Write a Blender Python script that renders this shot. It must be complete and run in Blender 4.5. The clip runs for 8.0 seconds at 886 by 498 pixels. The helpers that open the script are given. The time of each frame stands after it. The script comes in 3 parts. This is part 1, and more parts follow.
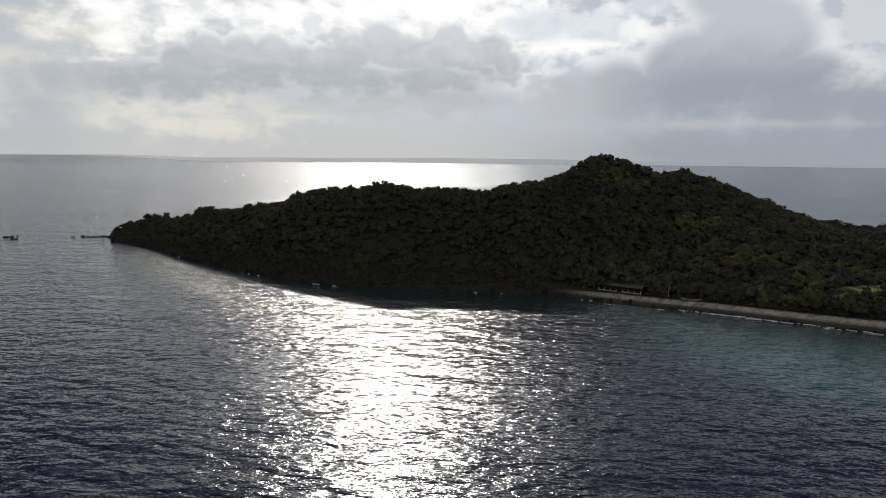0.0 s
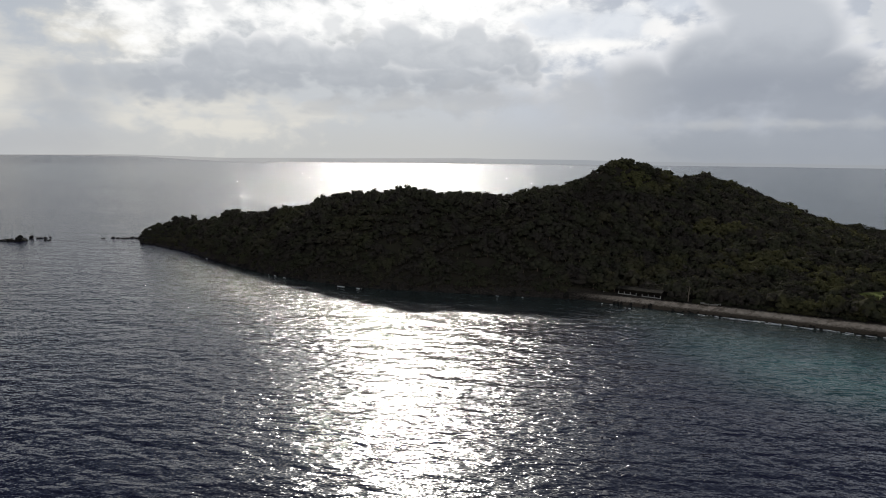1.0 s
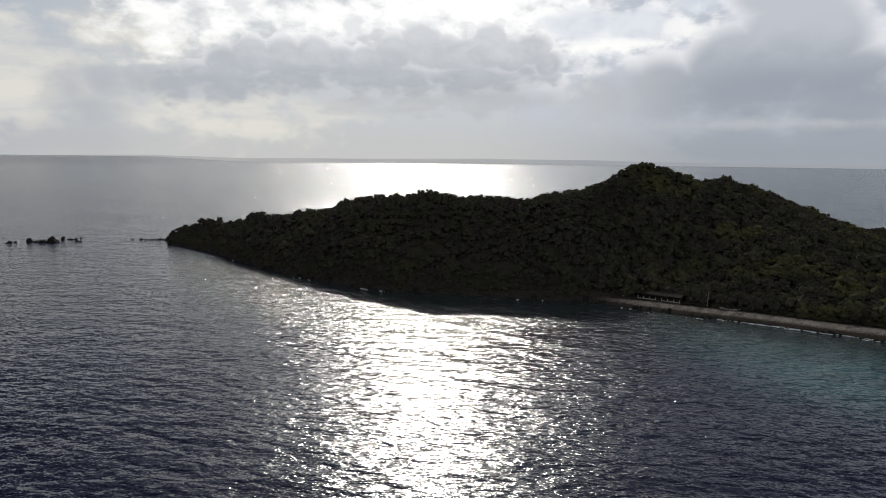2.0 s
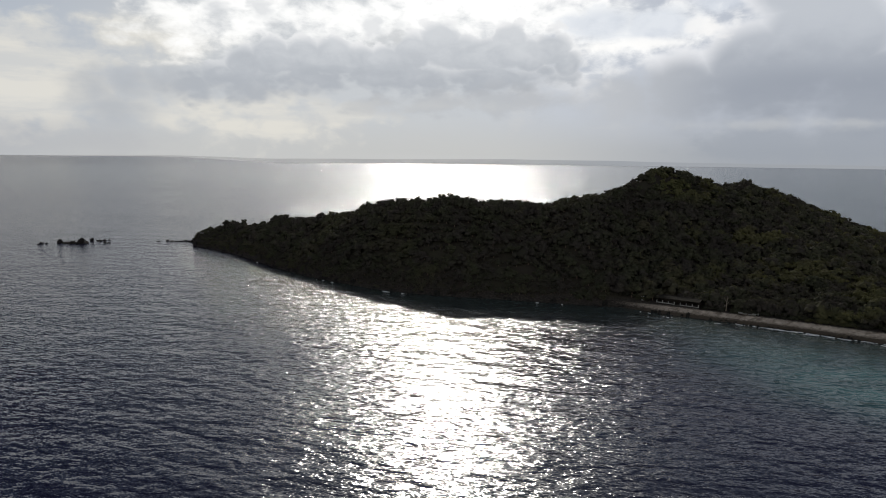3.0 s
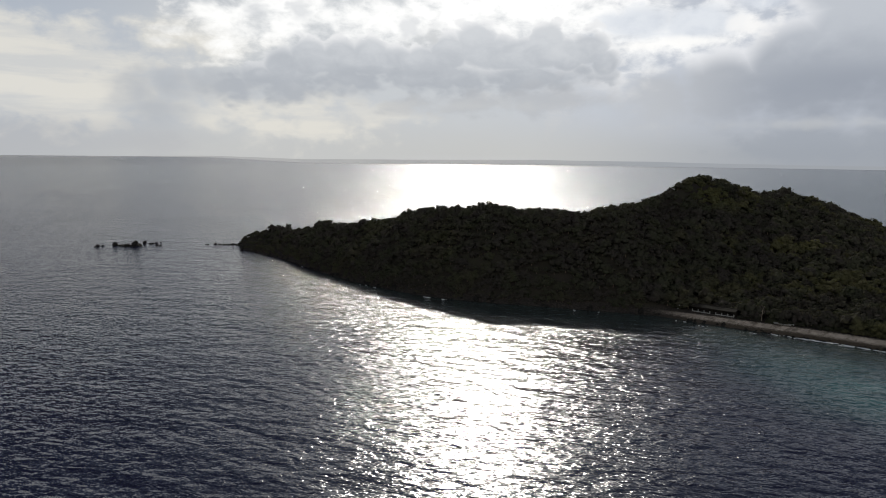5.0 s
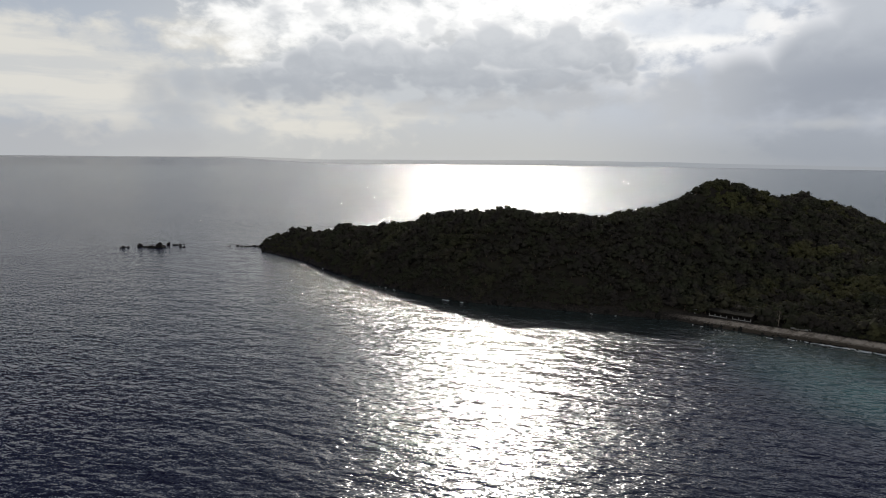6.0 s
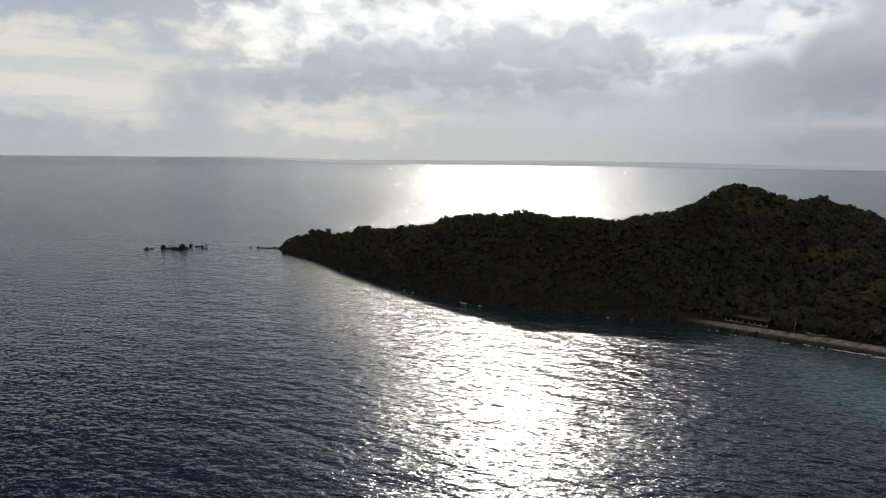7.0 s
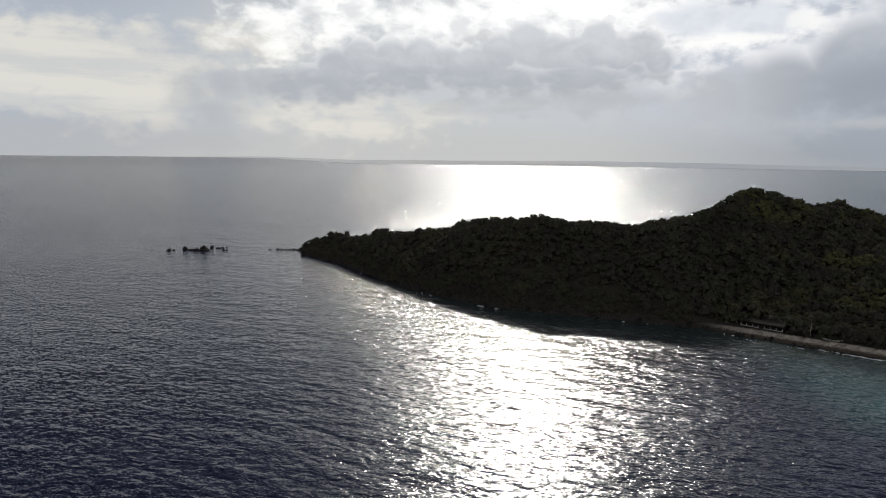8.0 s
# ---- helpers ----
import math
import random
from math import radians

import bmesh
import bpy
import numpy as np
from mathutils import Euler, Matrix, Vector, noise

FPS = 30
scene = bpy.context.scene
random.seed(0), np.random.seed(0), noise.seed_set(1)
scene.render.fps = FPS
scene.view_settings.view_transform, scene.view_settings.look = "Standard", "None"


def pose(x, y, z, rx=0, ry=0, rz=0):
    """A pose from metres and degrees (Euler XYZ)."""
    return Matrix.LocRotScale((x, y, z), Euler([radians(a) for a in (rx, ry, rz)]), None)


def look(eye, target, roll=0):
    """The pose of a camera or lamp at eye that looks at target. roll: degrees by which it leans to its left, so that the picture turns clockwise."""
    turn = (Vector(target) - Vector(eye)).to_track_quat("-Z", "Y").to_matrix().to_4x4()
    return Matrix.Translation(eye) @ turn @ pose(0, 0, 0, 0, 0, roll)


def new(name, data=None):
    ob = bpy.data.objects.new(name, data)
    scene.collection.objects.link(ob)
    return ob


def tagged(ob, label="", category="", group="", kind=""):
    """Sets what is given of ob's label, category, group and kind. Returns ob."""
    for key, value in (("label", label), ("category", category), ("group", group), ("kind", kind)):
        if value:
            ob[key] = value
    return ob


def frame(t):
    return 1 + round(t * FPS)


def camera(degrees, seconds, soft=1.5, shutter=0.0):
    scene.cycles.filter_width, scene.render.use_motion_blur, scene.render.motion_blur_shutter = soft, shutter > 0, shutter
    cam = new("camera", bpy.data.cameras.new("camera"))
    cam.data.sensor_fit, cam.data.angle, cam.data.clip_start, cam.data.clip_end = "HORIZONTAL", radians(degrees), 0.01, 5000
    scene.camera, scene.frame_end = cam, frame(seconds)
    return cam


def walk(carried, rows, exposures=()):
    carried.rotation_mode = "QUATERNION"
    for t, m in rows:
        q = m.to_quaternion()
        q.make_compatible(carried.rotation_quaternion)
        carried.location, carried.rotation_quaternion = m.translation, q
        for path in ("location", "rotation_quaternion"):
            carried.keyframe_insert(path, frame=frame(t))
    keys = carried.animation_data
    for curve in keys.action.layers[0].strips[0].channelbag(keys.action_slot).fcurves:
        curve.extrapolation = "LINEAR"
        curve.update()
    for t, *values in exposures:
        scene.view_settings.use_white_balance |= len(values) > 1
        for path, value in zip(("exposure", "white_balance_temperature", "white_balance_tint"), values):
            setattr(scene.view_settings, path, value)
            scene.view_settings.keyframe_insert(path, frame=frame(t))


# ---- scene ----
# ---------------------------------------------------------------- camera
# seconds, east, north, height, heading (degrees clockwise from north), tilt, lean
FLIGHT = [
    (0.0, 0.00, 0.00, 50.00, 0.000, -7.720, 0.505),
    (1.0, -1.03, -4.67, 52.02, -1.632, -7.720, 0.514),
    (2.0, -1.92, -9.29, 54.07, -3.216, -7.722, 0.525),
    (3.0, -2.69, -13.88, 56.16, -4.753, -7.727, 0.537),
    (4.0, -3.33, -18.42, 58.29, -6.244, -7.734, 0.550),
    (5.0, -3.84, -22.92, 60.45, -7.687, -7.745, 0.565),
    (6.0, -4.22, -27.39, 62.64, -9.083, -7.758, 0.581),
    (7.0, -4.47, -31.81, 64.87, -10.432, -7.774, 0.599),
    (8.0, -4.59, -36.19, 67.14, -11.734, -7.792, 0.617),
]


def flown(x, y, z, heading, tilt, lean):
    a, b = radians(heading), radians(tilt)
    way = Vector((math.sin(a) * math.cos(b), math.cos(a) * math.cos(b), math.sin(b)))
    eye = Vector((x, y, z))
    return look(eye, eye + 100 * way, lean)


cam = camera(65.56, 8.0, soft=0.95)
walk(cam, [(t, flown(*r)) for t, *r in FLIGHT])

# ---------------------------------------------------------------- sun and sky
SUN_AZ, SUN_EL = -4.6, 24.7
sun = new("sun", bpy.data.lights.new("sun", "SUN"))
sun.data.energy, sun.data.angle, sun.data.color = 2.5, radians(1.2), (1.0, 0.95, 0.86)
_a, _e = radians(SUN_AZ), radians(SUN_EL)
SUN_WAY = Vector((math.sin(_a) * math.cos(_e), math.cos(_a) * math.cos(_e), math.sin(_e)))
sun.matrix_world = look(SUN_WAY * 900, (0, 0, 0))


class Nodes:
    """Brief calls for building node trees."""

    def __init__(self, tree):
        self.tree = tree
        tree.nodes.clear()

    def add(self, kind, **props):
        n = self.tree.nodes.new(kind)
        for k, v in props.items():
            setattr(n, k, v)
        return n

    def put(self, socket, value):
        if isinstance(value, bpy.types.NodeSocket):
            self.tree.links.new(value, socket)
        elif value is not None:
            socket.default_value = value

    def math(self, op, a, b=None, c=None, clamp=False):
        n = self.add("ShaderNodeMath", operation=op, use_clamp=clamp)
        for s, v in zip(n.inputs, (a, b, c)):
            self.put(s, v)
        return n.outputs[0]

    def vmath(self, op, a, b=None):
        n = self.add("ShaderNodeVectorMath", operation=op)
        self.put(n.inputs[0], a)
        self.put(n.inputs[1], b)
        return n.outputs["Value"] if op in ("DOT_PRODUCT", "LENGTH", "DISTANCE") else n.outputs[0]

    def mix(self, f, a, b, blend="MIX"):
        n = self.add("ShaderNodeMix", data_type="RGBA", blend_type=blend)
        self.put(n.inputs[0], f)
        self.put(n.inputs[6], a)
        self.put(n.inputs[7], b)
        return n.outputs[2]

    def noise(self, vec, scale, detail=4.0, rough=0.55, kind="FBM", dim="3D", distort=0.0):
        n = self.add("ShaderNodeTexNoise", noise_dimensions=dim, noise_type=kind)
        self.put(n.inputs["Vector"], vec)
        n.inputs["Scale"].default_value = scale
        n.inputs["Detail"].default_value = detail
        n.inputs["Roughness"].default_value = rough
        n.inputs["Distortion"].default_value = distort
        return n.outputs[0]

    def step(self, x, lo, hi, a=0.0, b=1.0):
        n = self.add("ShaderNodeMapRange", interpolation_type="SMOOTHSTEP")
        for s, v in zip(n.inputs, (x, lo, hi, a, b)):
            self.put(s, v)
        return n.outputs[0]

    def xyz(self, x, y, z):
        n = self.add("ShaderNodeCombineXYZ")
        for s, v in zip(n.inputs, (x, y, z)):
            self.put(s, v)
        return n.outputs[0]

    def split(self, vec):
        n = self.add("ShaderNodeSeparateXYZ")
        self.put(n.inputs[0], vec)
        return n.outputs

    def mapped(self, vec, scale=(1, 1, 1), turn=0.0):
        n = self.add("ShaderNodeMapping")
        self.put(n.inputs[0], vec)
        n.inputs["Rotation"].default_value = (0, 0, radians(turn))
        return self.vmath("MULTIPLY", n.outputs[0], scale)


def rgb(r, g, b):
    return (r, g, b, 1.0)


def make_sky():
    world = bpy.data.worlds.new("cloudy_sky")
    scene.world = world
    world.use_nodes = True
    k = Nodes(world.node_tree)
    way = k.add("ShaderNodeTexCoord").outputs["Generated"]
    x, y, z = k.split(way)
    az = k.math("MULTIPLY", k.math("ARCTAN2", x, y), 180 / math.pi)
    el = k.math("MULTIPLY", k.math("ARCSINE", z), 180 / math.pi)
    off = k.math("MULTIPLY", k.math("ARCCOSINE", k.vmath("DOT_PRODUCT", way, tuple(SUN_WAY))), 180 / math.pi)

    clear = k.add("ShaderNodeTexSky", sky_type="NISHITA", sun_disc=False, sun_elevation=radians(SUN_EL), sun_rotation=radians(SUN_AZ), dust_density=2.0)
    blue = k.vmath("MULTIPLY", clear.outputs[0], (0.04, 0.04, 0.04))

    flat = k.xyz(az, k.math("MULTIPLY", el, 1.7), 0.0)
    puff = k.noise(flat, 0.17, 7.0, 0.60, dim="2D")
    fine = k.noise(flat, 0.55, 6.0, 0.62, dim="2D")
    streak = k.noise(k.xyz(k.math("MULTIPLY", az, 0.10), k.math("MULTIPLY", el, 0.75), 3.0), 1.0, 5.0, 0.55)
    rough = k.math("ADD", k.math("MULTIPLY", puff, 0.65), k.math("MULTIPLY", fine, 0.35))

    billow = k.noise(flat, 0.42, 4.0, 0.52, dim="2D", distort=0.2)
    fluff = k.math("MULTIPLY", k.math("SUBTRACT", k.math("ADD", k.math("MULTIPLY", billow, 0.76), k.math("MULTIPLY", fine, 0.24)), 0.5), 4.0)

    cells = k.add("ShaderNodeTexVoronoi", feature="SMOOTH_F1", voronoi_dimensions="2D")
    k.put(cells.inputs["Vector"], k.vmath("ADD", flat, k.xyz(k.math("MULTIPLY", fine, 1.6), k.math("MULTIPLY", puff, 1.6), 0.0)))
    cells.inputs["Scale"].default_value = 0.50
    cells.inputs["Smoothness"].default_value = 0.25
    knobs = k.math("SUBTRACT", 0.42, cells.outputs["Distance"])
    curls = k.add("ShaderNodeTexVoronoi", feature="SMOOTH_F1", voronoi_dimensions="2D")
    k.put(curls.inputs["Vector"], k.vmath("ADD", flat, k.xyz(k.math("MULTIPLY", fine, 0.9), k.math("MULTIPLY", puff, 0.9), 0.0)))
    curls.inputs["Scale"].default_value = 1.25
    curls.inputs["Smoothness"].default_value = 0.3
    knobs = k.math("ADD", knobs, k.math("MULTIPLY", k.math("SUBTRACT", 0.42, curls.outputs["Distance"]), 0.45))

    def bank(puffs, soft, wild, flatten=1.0, knobby=0.0, rim=0.0):
        """How far a direction lies in a bank of round puffs (bearing, elevation, radius): 0 outside, 1 inside."""
        most = None
        for a, e, r, *f in puffs:
            da = k.math("MULTIPLY", k.math("SUBTRACT", az, a), 1 / (r * (f[0] if f else flatten)))
            de = k.math("MULTIPLY", k.math("SUBTRACT", el, e), 1 / r)
            d = k.math("SQRT", k.math("ADD", k.math("MULTIPLY", da, da), k.math("MULTIPLY", de, de)))
            inside = k.math("MULTIPLY", k.math("SUBTRACT", 1.0, d), r)
            most = inside if most is None else k.math("MAXIMUM", most, inside)
        core_ = k.math("ADD", most, k.math("MULTIPLY", fluff, wild * 0.5))
        most = k.math("ADD", most, k.math("MULTIPLY", fluff, wild))
        if knobby:
            most = k.math("ADD", most, k.math("MULTIPLY", knobs, knobby))
            most = k.math("MULTIPLY", most, k.step(el, 5.0, 8.5, 0.35, 1.0))
            if rim:
                return k.step(most, -soft, soft), k.math("MAXIMUM", k.step(core_, -0.2, rim), k.step(el, 8.0, 6.0))
        return k.step(most, -soft, soft)

    # general veil of cloud, brighter towards the hidden sun, thinner and darker overhead
    glow = k.math("EXPONENT", k.math("MULTIPLY", k.math("POWER", k.math("MULTIPLY", off, 1 / 18), 2.0), -1.0))
    core = k.math("EXPONENT", k.math("MULTIPLY", k.math("POWER", k.math("MULTIPLY", off, 1 / 6.5), 2.0), -1.0))
    low = k.step(el, 45, 8)
    level = k.math("ADD", k.math("MULTIPLY", glow, 0.55), k.math("ADD", 0.03, k.math("ADD", k.math("MULTIPLY", low, 0.11), k.math("MULTIPLY", k.step(off, 75, 130), 0.68))))
    level = k.math("MULTIPLY", level, k.step(rough, 0.25, 0.8, 0.75, 1.3))
    # the cloud is thicker to the west and opens to blue in the north-east
    front = k.step(off, 95, 60)
    lean = k.math("MULTIPLY", k.step(az, -47, -22, 0.14, 1.05), k.step(az, 19, 34, 1.0, 1.4))
    level = k.math("MULTIPLY", level, k.math("ADD", 1.0, k.math("MULTIPLY", front, k.math("SUBTRACT", lean, 1.0))))
    veil = k.mix(k.step(level, 0.2, 0.7), rgb(0.74, 0.90, 1.12), rgb(1.0, 1.0, 0.98))
    sky = k.vmath("MULTIPLY", veil, k.xyz(level, level, level))
    sky = k.mix(k.step(rough, 0.30, 0.50, 0.72, 0.97), blue, sky)

    def lay(under, mask, most, colour):
        return k.mix(k.math("MULTIPLY", mask, most), under, colour)

    # pale light low over the sea, bright gaps high up, grey banks before them
    ahead = k.step(off, 75, 45)
    haze = k.mix(k.step(az, -2, 22), k.mix(k.step(az, -42, -26), rgb(0.47, 0.485, 0.495), rgb(0.56, 0.565, 0.545)), rgb(0.335, 0.36, 0.39))
    sky = lay(sky, k.math("MULTIPLY", k.math("MULTIPLY", k.step(el, 38.0, 12.0), ahead), k.step(az, -16, -34)), 0.75, rgb(0.10, 0.135, 0.20))
    sky = lay(sky, k.math("MULTIPLY", k.step(el, k.step(az, -44, -24, 18.0, 23.0), 9.0), ahead), 0.85, k.mix(k.step(az, -8, 14), k.mix(k.step(az, -40, -24), rgb(0.50, 0.55, 0.61), rgb(0.63, 0.655, 0.665)), rgb(0.58, 0.62, 0.68)))
    sky = lay(sky, k.math("MULTIPLY", k.step(el, 4.0, 0.0), ahead), 0.9, haze)
    band = bank([(-40, 6.0, 3.2), (-36, 4.2, 2.4), (-27, 8.6, 1.5), (-25, 3.4, 1.2), (-20, 3.6, 1.2), (-14, 3.4, 1.0), (-19, 2.2, 1.3)], 1.1, 1.3, 3.0)
    sky = lay(sky, k.math("MULTIPLY", band, k.step(streak, 0.36, 0.60, 0.6, 1.0)), 0.85, rgb(0.78, 0.755, 0.675))
    gap = bank([(-24, 9.6, 1.6), (-20, 10.8, 1.9), (-13, 10.6, 1.9), (-8, 11.5, 2.2), (-1, 11.5, 2.5), (5, 10.5, 2.2), (9, 9.2, 1.6), (13, 9.8, 1.5), (0, 16, 6)], 1.7, 2.0, 2.0)
    sky = lay(sky, k.math("MULTIPLY", gap, k.step(fine, 0.30, 0.50, 0.80, 1.0)), 0.95, rgb(1.03, 1.03, 1.0))
    # a thin bluish sheet high in the north, under it a bright streak
    sheet = bank([(7.5, 10.2, 1.1, 2.4), (12.0, 10.0, 1.2, 2.2), (16.5, 11.6, 1.0, 2.0)], 0.5, 0.5)
    sky = lay(sky, sheet, 0.75, rgb(0.68, 0.725, 0.78))
    sky = lay(sky, bank([(7.8, 8.55, 0.28, 6.0), (11.5, 8.75, 0.32, 7.0)], 0.3, 0.25), 0.8, rgb(1.02, 1.01, 0.97))
    slate = k.mix(k.step(k.math("ADD", el, k.math("MULTIPLY", fluff, 0.6)), 10.5, 5.0), rgb(0.53, 0.56, 0.595), rgb(0.335, 0.365, 0.41))
    slate = k.mix(k.step(az, 8, 19), rgb(0.51, 0.53, 0.55), slate)
    mask, inner = bank([(9.5, 4.6, 2.2), (14, 5.2, 3.0), (19.5, 6.4, 4.0), (23.5, 8.6, 4.2), (27, 5.0, 3.6), (32, 3.4, 2.6), (22, 12.5, 3.6)], 0.6, 0.35, 1.25, 0.9, 1.6)
    sky = lay(sky, mask, 0.92, k.mix(inner, rgb(0.84, 0.85, 0.86), slate))
    lit = bank([(31.6, 9.4, 2.6, 1.1), (31.8, 6.6, 0.9, 1.6)], 0.35, 1.1, 1.0, 1.2)
    sky = lay(sky, lit, 0.55, rgb(0.72, 0.735, 0.735))
    sky = lay(sky, bank([(14.4, 9.9, 0.55, 0.9), (15.5, 9.6, 0.5, 1.2), (17.4, 10.6, 0.5, 0.9), (5.2, 6.1, 0.5, 2.2), (30.6, 5.9, 0.3, 2.4)], 0.6, 0.8, 1.0, 0.7), 0.60, rgb(0.97, 0.955, 0.92))
    sky = lay(sky, bank([(27.0, 5.2, 0.9, 4.5), (22.0, 5.4, 0.9, 3.5), (30.5, 4.7, 0.7, 3.0)], 0.9, 0.5), 0.55, rgb(0.315, 0.345, 0.395))
    # the long bank of cumulus: flat grey base, knobby tops with lit rims
    grey = k.mix(k.step(k.math("ADD", el, k.math("MULTIPLY", fluff, 1.2)), 9.8, 5.0), rgb(0.60, 0.625, 0.645), rgb(0.43, 0.458, 0.49))
    mask, inner = bank([(-24.2, 5.2, 1.0, 1.6), (-22.5, 5.8, 1.2, 1.6), (-20.6, 7.0, 1.5), (-18.6, 7.5, 1.7), (-16.0, 7.4, 1.8), (-13.8, 7.5, 1.8), (-11.5, 7.1, 1.6), (-9.4, 7.2, 1.6), (-7.4, 8.1, 1.7), (-5.1, 8.8, 1.8), (-3.3, 8.1, 1.6), (-1.3, 8.0, 1.6), (0.4, 8.9, 1.6), (2.1, 7.9, 1.6), (3.8, 8.4, 1.6), (5.0, 7.3, 1.3), (-20.5, 5.3, 1.2, 2.2), (-15, 6.2, 1.1, 4.0), (-8, 6.3, 1.2, 4.0), (-1, 6.3, 1.1, 4.0), (3.4, 6.8, 0.8, 2.0), (-14.6, 7.3, 1.5, 4.6), (-1.8, 8.0, 1.5, 4.4), (-9.5, 6.9, 1.3, 3.0)], 0.24, 0.55, 1.15, 1.0, 0.6)
    sky = lay(sky, mask, 0.92, k.mix(inner, rgb(0.84, 0.845, 0.84), grey))
    # loose scraps above its western end
    sky = lay(sky, bank([(-22.3, 10.7, 0.5, 1.3), (-19.3, 11.0, 0.6, 1.1), (-10.6, 10.1, 0.5, 1.2), (-8.6, 10.4, 0.4, 1.3)], 0.4, 0.6, 1.0, 0.8), 0.6, rgb(0.64, 0.66, 0.675))
    # a lower, thinner layer under it, and the grey shaft of cloud in the west
    sky = lay(sky, bank([(-10, 4.2, 0.6, 4.5), (-5, 4.2, 0.8, 4.0), (1, 4.5, 1.1, 3.2)], 0.6, 0.8), 0.6, rgb(0.46, 0.475, 0.49))
    sky = lay(sky, bank([(-31.2, 4.6, 1.3, 1.2), (-30.2, 3.3, 1.3, 1.7), (-29.2, 5.0, 1.2, 1.4), (-26.5, 5.4, 0.9, 1.8)], 0.5, 0.5, 1.3, 0.5), 0.85, rgb(0.455, 0.48, 0.505))
    sky = lay(sky, bank([(-40, 1.2, 1.3, 6.0), (-31, 0.8, 1.0, 4.0)], 1.0, 0.5), 0.55, rgb(0.47, 0.48, 0.49))
    sky = lay(sky, bank([(20, 1.0, 1.2), (27, 1.2, 1.3), (34, 1.3, 1.4)], 0.5, 0.5, 4.0), 0.6, rgb(0.335, 0.365, 0.405))
    sky = lay(sky, bank([(25, 2.55, 0.22, 30), (-6, 4.0, 0.2, 24)], 0.40, 0.40), 0.42, rgb(0.60, 0.61, 0.60))
    light = k.math("MULTIPLY", core, 4.5)
    sky = k.vmath("ADD", sky, k.xyz(light, k.math("MULTIPLY", light, 0.97), k.math("MULTIPLY", light, 0.9)))

    sky = k.vmath("MULTIPLY", sky, (1.0, 1.0, 1.02))
    bg = k.add("ShaderNodeBackground")
    k.put(bg.inputs[0], sky)
    bg.inputs[1].default_value = 1.0
    k.put(k.add("ShaderNodeOutputWorld").inputs[0], bg.outputs[0])


make_sky()

# ---------------------------------------------------------------- materials


def material(name):
    m = bpy.data.materials.new(name)
    m.use_nodes = True
    return m, Nodes(m.node_tree)


def finish(k, surface):
    k.put(k.add("ShaderNodeOutputMaterial").inputs[0], surface)


def principled(k, colour, rough, normal=None, **more):
    n = k.add("ShaderNodeBsdfPrincipled")
    k.put(n.inputs["Base Color"], colour)
    k.put(n.inputs["Roughness"], rough)
    k.put(n.inputs["Normal"], normal)
    for name, v in more.items():
        k.put(n.inputs[name.replace("_", " ")], v)
    return n.outputs[0]


def bump(k, height, distance, strength=1.0, normal=None):
    n = k.add("ShaderNodeBump")
    n.inputs["Strength"].default_value = strength
    n.inputs["Distance"].default_value = distance
    k.put(n.inputs["Height"], height)
    k.put(n.inputs["Normal"], normal)
    return n.outputs[0]


